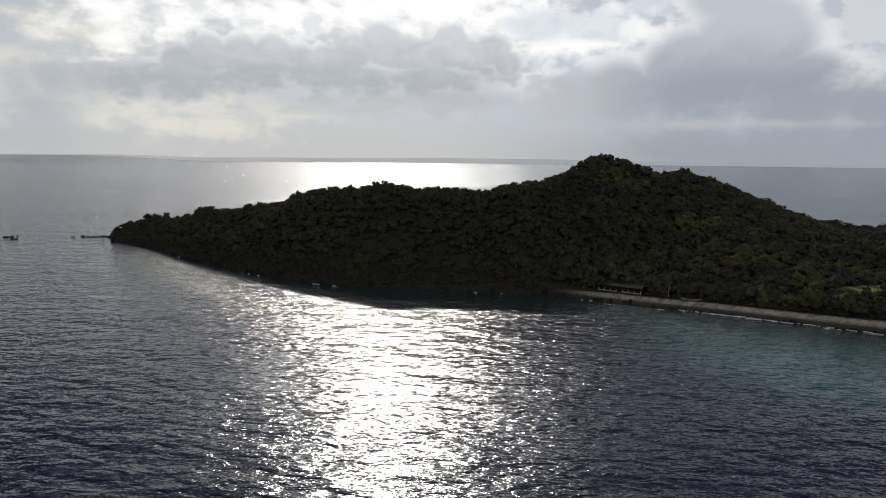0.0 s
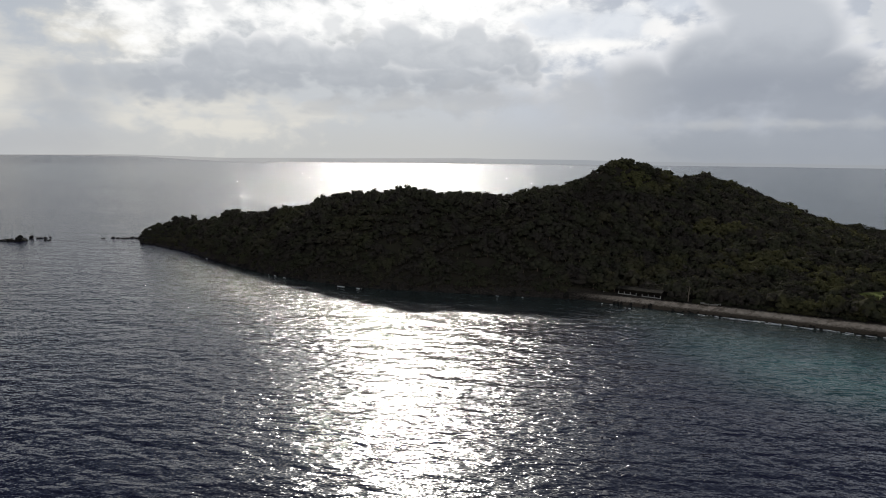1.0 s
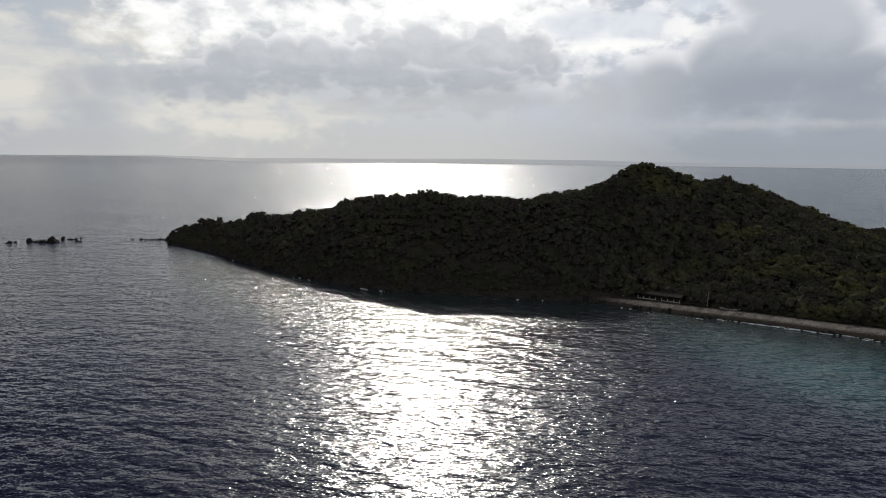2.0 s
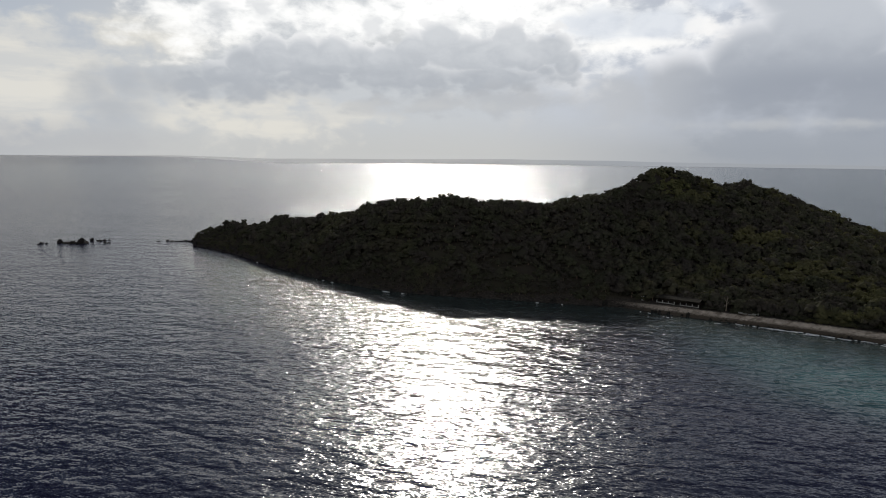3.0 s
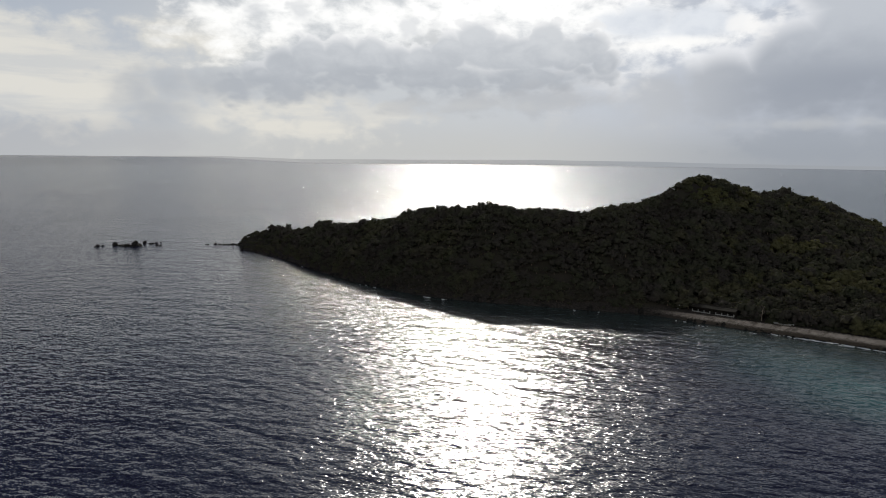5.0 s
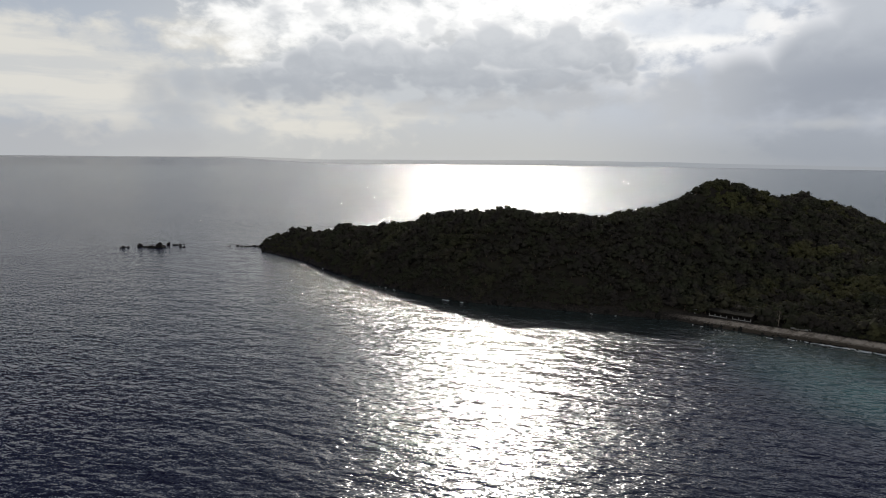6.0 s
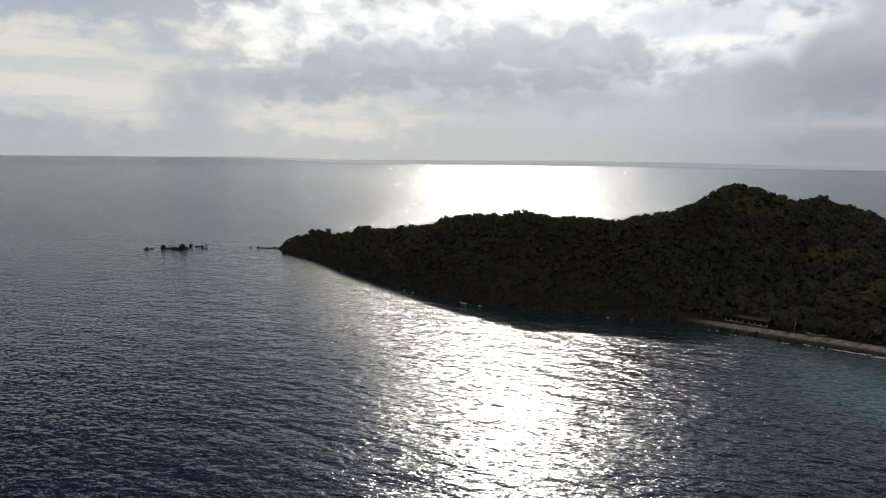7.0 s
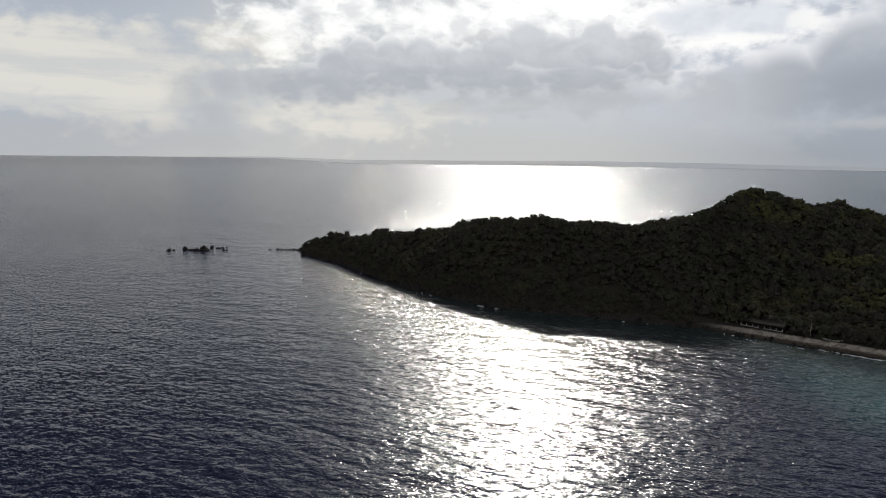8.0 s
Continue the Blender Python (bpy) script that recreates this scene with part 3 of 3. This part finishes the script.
def clearing(x, y):
    """The mown field behind the eastern beach and the yard of the beach house."""
    return ((x - 160) / 25) ** 2 + ((y - 234) / 9) ** 2 < 1 or HOUSE.near(x, y) or (x - 118) ** 2 + (y - 257) ** 2 < 20


def tree(x, y, z, turn, scale, variant, label):
    """One tree: a crown on a trunk with limbs."""
    root = new("tree")
    root.matrix_world = Matrix.LocRotScale((x, y, z), Euler((0, 0, turn)), scale)
    tagged(root, label, "tree", "trees on the island")
    part("crown", variant[4], None, root)
    part("trunk", variant[5], None, root)
    return root


def plant():
    r = np.random.default_rng(5)
    variants, plain = [], []
    for i in range(14):
        rr = np.random.default_rng(100 + i)
        radius = rr.uniform(2.4, 3.2)
        cv, cf = crown_arrays(rr, 104, rr.uniform(0.75, 1.0))
        tv, tf = trunk_arrays(rr, 4.0, 0.17)
        cv = cv * radius + (0, 0, 0.6)
        variants.append((cv, cf, tv, tf, mesh_of("crown", cv, cf, LEAVES), mesh_of("trunk", tv, tf, BARK)))
        cv, cf = crown_arrays(rr, 14, 0.9)
        plain.append((cv * 3.3 + (0, 0, 0.6), cf))
    FV, FF, fo, WV, WF, wo = [], [], 0, [], [], 0
    for step, seed, front in ((3.35, 21, True), (2.5, 23, True), (2.3, 24, True), (6.0, 22, False)):
        for x, y, z in zip(*scatter(step, seed)):
            dd, bk = y - float(shore_y(x)), y - float(crest_y(x))
            if step == 2.5 and not (x < 48 and 0.3 < dd < 9):
                continue
            crest = -4.5 < bk < 4.5
            if (step == 2.3) != crest:
                continue
            sandy = x > 40
            wide = float(beach_wide(x)) + 1.0
            if z < (1.9 if sandy else 0.5) or dd < (wide if sandy else 0.4) or clearing(x, y) or (bk <= 9) != front or x > 266 + 55 * (not front):
                continue
            edge = 1.0 if sandy else min(1.0, 0.45 + dd / 26)
            west = float(np.interp(x, [-192, -175, -140, -60], [0.45, 0.6, 0.85, 1.0]))
            s = float(np.clip(np.exp(r.normal(-0.08, 0.28)), 0.5, 1.65)) * edge * west * (1.0 if front else 1.3)
            if sandy and dd < wide + 5:
                s = max(s, 0.8) * (1.12 if x < 138 else 0.62)
            elif x > 85 and y < 278:
                s *= 0.74
            turn = r.uniform(0, 2 * np.pi)
            kind = int(r.integers(0, 14))
            skyline = -2.0 < bk < 1.2
            if crest:
                s = float(np.clip(s, 0.6, 1.0)) * float(np.interp(x, [48, 64], [1.0, 0.8]))
                z -= 0.25
            elif -22 < bk < 30 and x < 96:
                s = min(s, 1.0 if x < 56 else 0.85)
            near = sandy and dd < wide + 5 and x < 160
            if (skyline or near) and x < 250:
                tree(x, y, z, turn, (s, s, s * r.uniform(0.9, 1.15)), variants[kind], "dense dark green bushy tree on the island's crest" if skyline else "low dark green tree at the back of the sandy beach")
                continue
            c, sn = math.cos(turn) * s, math.sin(turn) * s
            rot = np.array([[c, -sn, 0], [sn, c, 0], [0, 0, s * r.uniform(0.82, 1.06)]])
            cv, cf = variants[kind][:2] if front else plain[kind]
            tv, tf = variants[kind][2:4]
            sunk = 0.5 * s if front else 0.0
            FV.append(cv @ rot.T + (x, y, z - sunk))
            FF.append(cf + fo)
            fo += len(cv)
            WV.append(tv[:18] @ rot.T + (x, y, z - sunk))
            WF.append(tf[:24] + wo)
            wo += 18
    wood = new("woodland")
    tagged(wood, "dense dark green wood covering the island's slopes", "woodland", kind="stuff")
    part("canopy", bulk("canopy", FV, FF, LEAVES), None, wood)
    part("trunks", bulk("trunks", WV, WF, BARK), None, wood)
    # taller trees that stand clear on the western point
    for x, y, s, up, kind in ((-174.5, 405.5, 1.30, 1.05, 2), (-169.5, 403.0, 0.95, 1.1, 5), (-160.0, 396.0, 1.05, 1.15, 8), (-131.0, 368.5, 1.25, 1.0, 3)):
        tree(x, y, float(height(x, y)), s * 7, (s, s, s * up), variants[kind], "dark wind-shaped tree standing clear on the western point")


def bulk(name, VV, FFs, mat):
    """A large triangle mesh from arrays."""
    v, f = np.concatenate(VV).astype(np.float32), np.concatenate(FFs).astype(np.int32)
    me = bpy.data.meshes.new(name)
    me.vertices.add(len(v))
    me.vertices.foreach_set("co", v.ravel())
    me.loops.add(f.size)
    me.loops.foreach_set("vertex_index", f.ravel())
    me.polygons.add(len(f))
    me.polygons.foreach_set("loop_start", np.arange(0, f.size, 3, dtype=np.int32))
    me.materials.append(mat)
    me.update(calc_edges=True)
    me.validate()
    return me


plant()


def shrubs():
    """Low bushes that close the back of the beach."""
    r = np.random.default_rng(15)
    meshes = []
    for i in range(6):
        rr = np.random.default_rng(300 + i)
        cv, cf = crown_arrays(rr, 150, 0.8)
        meshes.append(mesh_of("shrub", cv * 1.35 - (0, 0, 0.15), cf, SHRUB))
    for i in range(150):
        x = float(r.uniform(44, 150))
        y = float(shore_y(x) + beach_wide(x) + r.uniform(-0.2, 3.6))
        if clearing(x, y):
            continue
        s = float(r.uniform(0.7, 1.35))
        ob = new("shrub", meshes[i % 6])
        ob.matrix_world = Matrix.LocRotScale((x, y, float(height(x, y))), Euler((0, 0, x)), (s * 1.2, s * 1.2, s))
        tagged(ob, "low dark green shrub at the top of the beach", "shrub", "shrubs along the beach")


shrubs()


def round_tree():
    """The broad, rounded tree on the flat behind the beach."""
    rr = np.random.default_rng(77)
    V, F, o = [], [], 0
    for i in range(5):
        cv, cf = crown_arrays(rr, 420, 0.62)
        a = i * 1.256
        cv = cv * (3.5, 3.5, 5.0) + (1.7 * math.cos(a) * (i > 0), 1.7 * math.sin(a) * (i > 0), 0.5 + 0.9 * (i == 0))
        V.append(cv)
        F.append(cf + o)
        o += len(cv)
    root = new("tree")
    root.location = (118, 257, float(height(118, 257)))
    tagged(root, "broad rounded green tree on the flat behind the beach", "tree")
    part("crown", bulk("crown", V, F, SHRUB), None, root)
    tv, tf = trunk_arrays(rr, 4.5, 0.3)
    part("trunk", mesh_of("trunk", tv, tf, BARK), None, root)


round_tree()


def umbrella_tree(x, y, top, wide, seed):
    """A tree with thin flat tiers of leaves on spreading limbs."""
    rr = np.random.default_rng(seed)
    z = float(height(x, y))
    tall = top - z
    V, F, o = [], [], 0
    for cx, cy, cz, rad in ((0, 0, 1.0, 0.42), (-0.30, 0.1, 0.86, 0.34), (0.36, -0.1, 0.84, 0.36), (0.1, 0.3, 0.92, 0.3)):
        n = 260
        a, d = rr.uniform(0, 6.28, n), np.sqrt(rr.uniform(0, 1, n)) * rad * wide
        p = np.stack([cx * wide + d * np.cos(a), cy * wide + d * np.sin(a), cz * tall - 0.45 * (d / (rad * wide)) ** 2 + rr.normal(0, 0.12, n)], 1)
        e1 = rr.normal(size=(n, 3)) * (1, 1, 0.35) * 0.30
        e2 = rr.normal(size=(n, 3)) * (1, 1, 0.35) * 0.30
        V.append(np.stack([p - e1, p - e2, p + e1, p + e2], 1).reshape(-1, 3))
        q = np.arange(n)[:, None] * 4 + o
        F.append(np.concatenate([q + (0, 1, 2), q + (0, 2, 3)]))
        o += 4 * n
    root = new("umbrella_tree")
    root.location = (x, y, z)
    tagged(root, "tall tree with thin flat tiers of leaves on the crest", "tree", "umbrella trees on the crest")
    part("crown", bulk("crown", V, F, LEAVES), None, root)
    Vs, Fs, o = [], [], 0
    for tip in ((0, 0, 1.0), (-0.30, 0.1, 0.84), (0.36, -0.1, 0.82), (0.1, 0.3, 0.9)):
        v, f = tube([(0, 0, -0.5), (tip[0] * wide * 0.25, tip[1] * wide * 0.25, tall * 0.5), (tip[0] * wide, tip[1] * wide, tip[2] * tall - 0.1)], (0.22, 0.15, 0.06), 5)
        Vs.append(v)
        Fs.append(f + o)
        o += len(v)
    part("trunk", bulk("trunk", Vs, Fs, BARK), None, root)


umbrella_tree(219, 384, 16.0, 10, 31)
umbrella_tree(229, 384, 13.4, 9, 32)

# ---------------------------------------------------------------- rocks


def rock_mesh(seed, tall):
    """A broken dark boulder about 1 across, its foot at z=0."""
    bm = bmesh.new()
    bmesh.ops.create_icosphere(bm, subdivisions=3, radius=0.5)
    off = Vector((seed * 7.3, seed * 3.1, seed * 1.7))
    for v in bm.verts:
        d = v.co.normalized()
        q = 1 + 0.55 * noise.noise(d * 1.3 + off) + 0.30 * noise.noise(d * 3.1 + off) + 0.14 * noise.noise(d * 7 + off)
        cell = noise.cell(d * 1.9 + off) * 0.12
        v.co = d * 0.5 * (q + cell)
        v.co.z = v.co.z * tall + 0.22 * tall
    me = bpy.data.meshes.new("rock")
    bm.to_mesh(me)
    bm.free()
    me.materials.append(ROCK)
    return me


ROCKS = [rock_mesh(i + 1, t) for i, t in enumerate((0.9, 1.5, 1.1, 2.0, 0.7, 1.2))]


def rock(x, y, z, size, up, kind, label, group):
    ob = new("rock", ROCKS[kind % 6])
    ob.matrix_world = Matrix.LocRotScale((x, y, z - 0.15 * size), Euler((0, 0, kind * 1.7 + x)), (size, size, size * up))
    tagged(ob, label, "rock", group)


ISLET = [(-284, 381, 0.6), (-284, 384, 1.4), (-282, 386, 1.1), (-276, 390.5, 1.9), (-270.5, 389, 3.0), (-266, 388, 2.4), (-262.5, 387, 2.2), (-262, 391, 3.5), (-259, 390, 1.9), (-263, 403, 1.4), (-258.5, 404, 2.2), (-256.5, 406.5, 0.8), (-255, 409, 0.6), (-250, 396, 1.1), (-247, 395, 0.8)]
for i, (x, y, h) in enumerate(ISLET):
    rock(x, y, 0, max(1.8, h * 1.7), 0.60, i, "jagged dark rock standing in the sea off the point", "rocks off the point")
REEF = [(-221, 407.5, 0.4), (-216, 409.5, 0.6), (-210.5, 407, 0.8), (-209, 408.5, 1.1), (-207.5, 410, 1.2), (-204.5, 410.5, 1.2), (-201.5, 410.5, 1.3), (-199, 411, 1.5), (-196.5, 409.5, 1.5), (-206, 409, 1.0), (-203, 411, 1.1), (-212.5, 408.5, 0.7), (-200, 409, 1.2), (-197.5, 406, 1.0)]
for i, (x, y, h) in enumerate(REEF):
    rock(x, y, 0, max(2.4, h * 2.8), 0.36, i + 2, "low dark reef rock awash beside the point", "reef rocks by the point")


def shore_rocks():
    r = np.random.default_rng(9)
    for i in range(90):
        x = float(r.uniform(-190, 128))
        y = float(shore_y(x)) + float(r.uniform(-1.8, 0.8))
        size = float(r.uniform(0.6, 1.5)) if x > 40 else float(r.uniform(0.9, 2.6))
        if x > 78:
            size *= 0.6
        rock(x, y, max(0.0, float(height(x, y))), size, float(r.uniform(0.5, 0.9)), i, "dark wet boulder along the island's shore", "boulders along the shore")
    # small stones strewn where the surf breaks on the beach
    for i in range(70):
        x = float(r.uniform(74, 150))
        y = float(shore_y(x)) + float(r.normal(-0.6, 0.5))
        rock(x, y, max(0.0, float(height(x, y))), float(r.uniform(0.35, 0.95)), float(r.uniform(0.5, 0.8)), i, "small dark wet stone at the edge of the surf", "stones at the edge of the surf")


shore_rocks()

# ---------------------------------------------------------------- foam


def foam_line(x0, x1, out, wide, gaps, seed):
    """A broken, frayed ribbon of foam that follows the shore."""
    w1, w2, w3 = Waves(seed, 10, 0.5, 5), Waves(seed + 1, 8, 3, 18), Waves(seed + 2, 10, 0.35, 1.6)
    V, F = [], []
    last = None
    for x in np.arange(x0, x1, 0.16):
        p = np.array([x])
        y = float(shore_y(x)) - out + 0.7 * float(w2(p, p * 0)[0]) + 0.22 * float(w1(p, p * 0 + 9)[0])
        w = wide * (0.5 + 0.9 * float(w1(p, p * 0 + 3)[0])) - gaps * (0.5 + 0.6 * float(w2(p * 0.7, p * 0 + 5)[0]))
        f = 0.40 * wide * float(w3(p, p * 0)[0])
        if w < 0.07:
            last = None
            continue
        o = len(V)
        V += [(x, y - w + f, -0.02), (x, y - w * 0.4, 0.12 + 0.10 * w + 0.3 * f), (x, y + w * 0.2, 0.10), (x, y + w * 0.5 - f, -0.02)]
        if last is not None:
            for j in range(3):
                F.append((last + j, o + j, o + j + 1, last + j + 1))
        last = o
    return V, F


def build_foam():
    V, F = [], []
    for args in ((78, 150, 1.9, 1.05, 0.10, 41), (84, 150, 3.1, 0.4, 0.5, 45), (50, 80, 5.0, 0.18, 0.16, 51), (30, 60, 3.0, 0.13, 0.25, 61), (-60, 24, 2.2, 0.15, 0.40, 71), (-150, -60, 2.2, 0.13, 0.40, 81)):
        v, f = foam_line(*args)
        F += [tuple(i + len(V) for i in q) for q in f]
        V += v
    ob = new("foam", mesh_of("foam", V, F, FOAM, True))
    tagged(ob, "thin white lines of surf foam along the shore", "foam", kind="stuff")


build_foam()

# ---------------------------------------------------------------- beach house and beach things


def box(bm, x0, y0, z0, x1, y1, z1, bevel=0.02):
    m = bmesh.ops.create_cube(bm, size=1.0, matrix=Matrix.LocRotScale(((x0 + x1) / 2, (y0 + y1) / 2, (z0 + z1) / 2), None, (x1 - x0, y1 - y0, z1 - z0)))
    if bevel:
        edges = list({e for v in m["verts"] for e in v.link_edges})
        bmesh.ops.bevel(bm, geom=edges, offset=bevel, segments=1, affect="EDGES")
    return bm


def solid(*sizes, bevel=0.02):
    return box(bmesh.new(), *sizes, bevel=bevel)


def beach_house():
    h = HOUSE
    root = new("beach_house")
    a = radians(h.turn)
    front = min(float(height(h.x + u * math.cos(a), h.y + u * math.sin(a))) for u in (-7, 0, 7))
    root.matrix_world = pose(h.x, h.y, max(front, 1.7), 0, 0, h.turn)
    tagged(root, "long low open beach house behind white half posts and low walls", "house")
    L, D = h.long / 2, h.deep / 2
    part("floor_slab", solid(-L, -D, -0.9, L, D, 0.16, bevel=0.04), SLAB, root, "dark concrete floor slab")
    n = 7
    for i in range(n + 1):
        x = -L + 0.14 + (2 * L - 0.28) * i / n
        part("post", solid(x - 0.14, -D + 0.02, 0.16, x + 0.14, -D + 0.30, 1.15), PAINT, root, "white-painted half post")
        part("column", solid(x - 0.06, -D + 0.10, 1.15, x + 0.06, -D + 0.22, 2.5, bevel=0.01), BOARDS, root, "dark timber column")
        if i < n and i != 3:
            x2 = -L + 0.14 + (2 * L - 0.28) * (i + 1) / n
            part("half_wall", solid(x + 0.15, -D + 0.08, 0.16, x2 - 0.15, -D + 0.24, 0.42), PAINT, root, "white-painted half wall")
    part("back_wall", solid(-L, D - 0.2, 0.16, L, D, 2.35), BOARDS, root, "dark timber back wall")
    for x in (-L, L - 0.16):
        part("end_wall", solid(x, -D + 0.32, 0.16, x + 0.16, D - 0.22, 2.35), BOARDS, root)
    for side in (-1, 1):
        bm = bmesh.new()
        y0, y1 = side * (D + 0.9), 0.0
        ribs = 26
        for i in range(ribs):
            xa, xb = -L - 0.6 + (2 * L + 1.2) * i / ribs, -L - 0.6 + (2 * L + 1.2) * (i + 0.82) / ribs
            xc = -L - 0.6 + (2 * L + 1.2) * (i + 1) / ribs
            for p, q, up in ((xa, xb, 0.0), (xb, xc, 0.035)):
                v = [bm.verts.new(c) for c in ((p, y0, 2.3 + up), (q, y0, 2.3 + up), (q, y1, 3.0 + up), (p, y1, 3.0 + up))]
                bm.faces.new(v if side < 0 else v[::-1])
        geo = bmesh.ops.extrude_face_region(bm, geom=bm.faces[:])
        bmesh.ops.translate(bm, verts=[g for g in geo["geom"] if isinstance(g, bmesh.types.BMVert)], vec=(0, 0, -0.05))
        part("roof_slope", bm, ROOF, root, "thatch roof, its colour darkened for tree shade")
    part("ridge_cap", solid(-L - 0.62, -0.18, 3.0, L + 0.62, 0.18, 3.11, bevel=0.04), ROOF, root)


beach_house()


def ground_at(x, y):
    return float(height(x, y))


def white_block(x, y):
    root = new("concrete_marker")
    root.matrix_world = pose(x, y, ground_at(x, y) - 0.1, 0, 0, -20)
    tagged(root, "small white-painted concrete marker above the beach", "marker")
    part("pillar", solid(-0.45, -0.35, 0, 0.45, 0.35, 1.5, bevel=0.05), PAINT, root)
    part("cap", solid(-0.6, -0.5, 1.5, 0.6, 0.5, 1.72, bevel=0.05), PAINT, root)


white_block(51.5, 246.5)


def sign(x, y, turn, tilt):
    root = new("sign")
    root.matrix_world = pose(x, y, ground_at(x, y) - 0.1, 0, tilt, turn)
    tagged(root, "small white sign board on a wooden post at the beach", "sign", "signs at the beach")
    part("post", solid(-0.05, -0.05, 0, 0.05, 0.05, 1.7, bevel=0.01), WOOD, root)
    part("board", solid(-0.50, -0.09, 1.05, 0.50, -0.052, 1.75, bevel=0.008), PAINT, root, "white-painted board")


sign(121.5, 212.5, 5, 3)
sign(125.5, 211.0, -15, -22)


def boat(x, y, turn):
    """A small pale open boat with two outriggers, drawn up on the sand."""
    root = new("outrigger_boat")
    root.matrix_world = pose(x, y, ground_at(x, y) + 0.05, 3, 0, turn)
    tagged(root, "small pale outrigger boat drawn up on the sand", "boat")
    bm = bmesh.new()
    rows = []
    n = 13
    for i in range(n):
        u = -1 + 2 * i / (n - 1)
        w = 0.48 * (1 - abs(u) ** 2.6) + 0.03
        rise = 0.32 * abs(u) ** 2.5
        rows.append([bm.verts.new((3.3 * u, s * w * q, z + rise)) for s, q, z in ((-1, 1, 0.62), (-1, 0.75, 0.2), (0, 0, 0.0), (1, 0.75, 0.2), (1, 1, 0.62), (1, 0.9, 0.62), (1, 0.62, 0.26), (0, 0, 0.10), (-1, 0.62, 0.26), (-1, 0.9, 0.62))])
    for p, q in zip(rows, rows[1:]):
        for j in range(10):
            bm.faces.new((p[j], q[j], q[(j + 1) % 10], p[(j + 1) % 10]))
    bmesh.ops.recalc_face_normals(bm, faces=bm.faces[:])
    part("hull", bm, PAINT, root, "pale painted hull")
    for x2 in (-1.2, 1.2):
        v, f = tube([(0, 0, -1.7), (0, 0, 0), (0, 0, 1.7)], (0.05, 0.05, 0.05), 6)
        v = v[:, [0, 2, 1]] + (x2, 0, 0.68)
        part("crossbeam", mesh_of("crossbeam", v, f, WOOD), None, root)
    for s in (-1, 1):
        v, f = tube([(0, 0, -2.2), (0, 0, 0), (0, 0, 2.2)], (0.05, 0.07, 0.05), 6)
        v = v[:, [2, 0, 1]] + (0, 1.68 * s, 0.6)
        part("outrigger", mesh_of("outrigger", v, f, WOOD), None, root)


boat(84.0, 228.6, -26)


def bare_tree(x, y):
    """A pale dead trunk with a few bare limbs."""
    rr = np.random.default_rng(3)
    root = new("dead_tree")
    root.location = (x, y, ground_at(x, y))
    tagged(root, "pale bare dead tree beside the beach", "tree")
    v, f = tube([(0, 0, -0.5), (0.1, 0, 2.0), (0.3, 0.1, 4.2), (0.2, 0.1, 5.6)], (0.20, 0.16, 0.10, 0.03), 7)
    part("trunk", mesh_of("trunk", v, f, WOOD), None, root)
    for i, (z, dx, dy) in enumerate(((2.4, 0.9, -0.2), (3.1, -0.8, 0.1), (3.8, 0.7, 0.4))):
        v, f = tube([(0.15, 0, z), (0.15 + dx * 0.6, dy * 0.6, z + 0.7), (0.15 + dx, dy, z + 1.5)], (0.08, 0.05, 0.015), 5)
        part("limb", mesh_of("limb", v, f, WOOD), None, root)


bare_tree(78.0, 233.6)
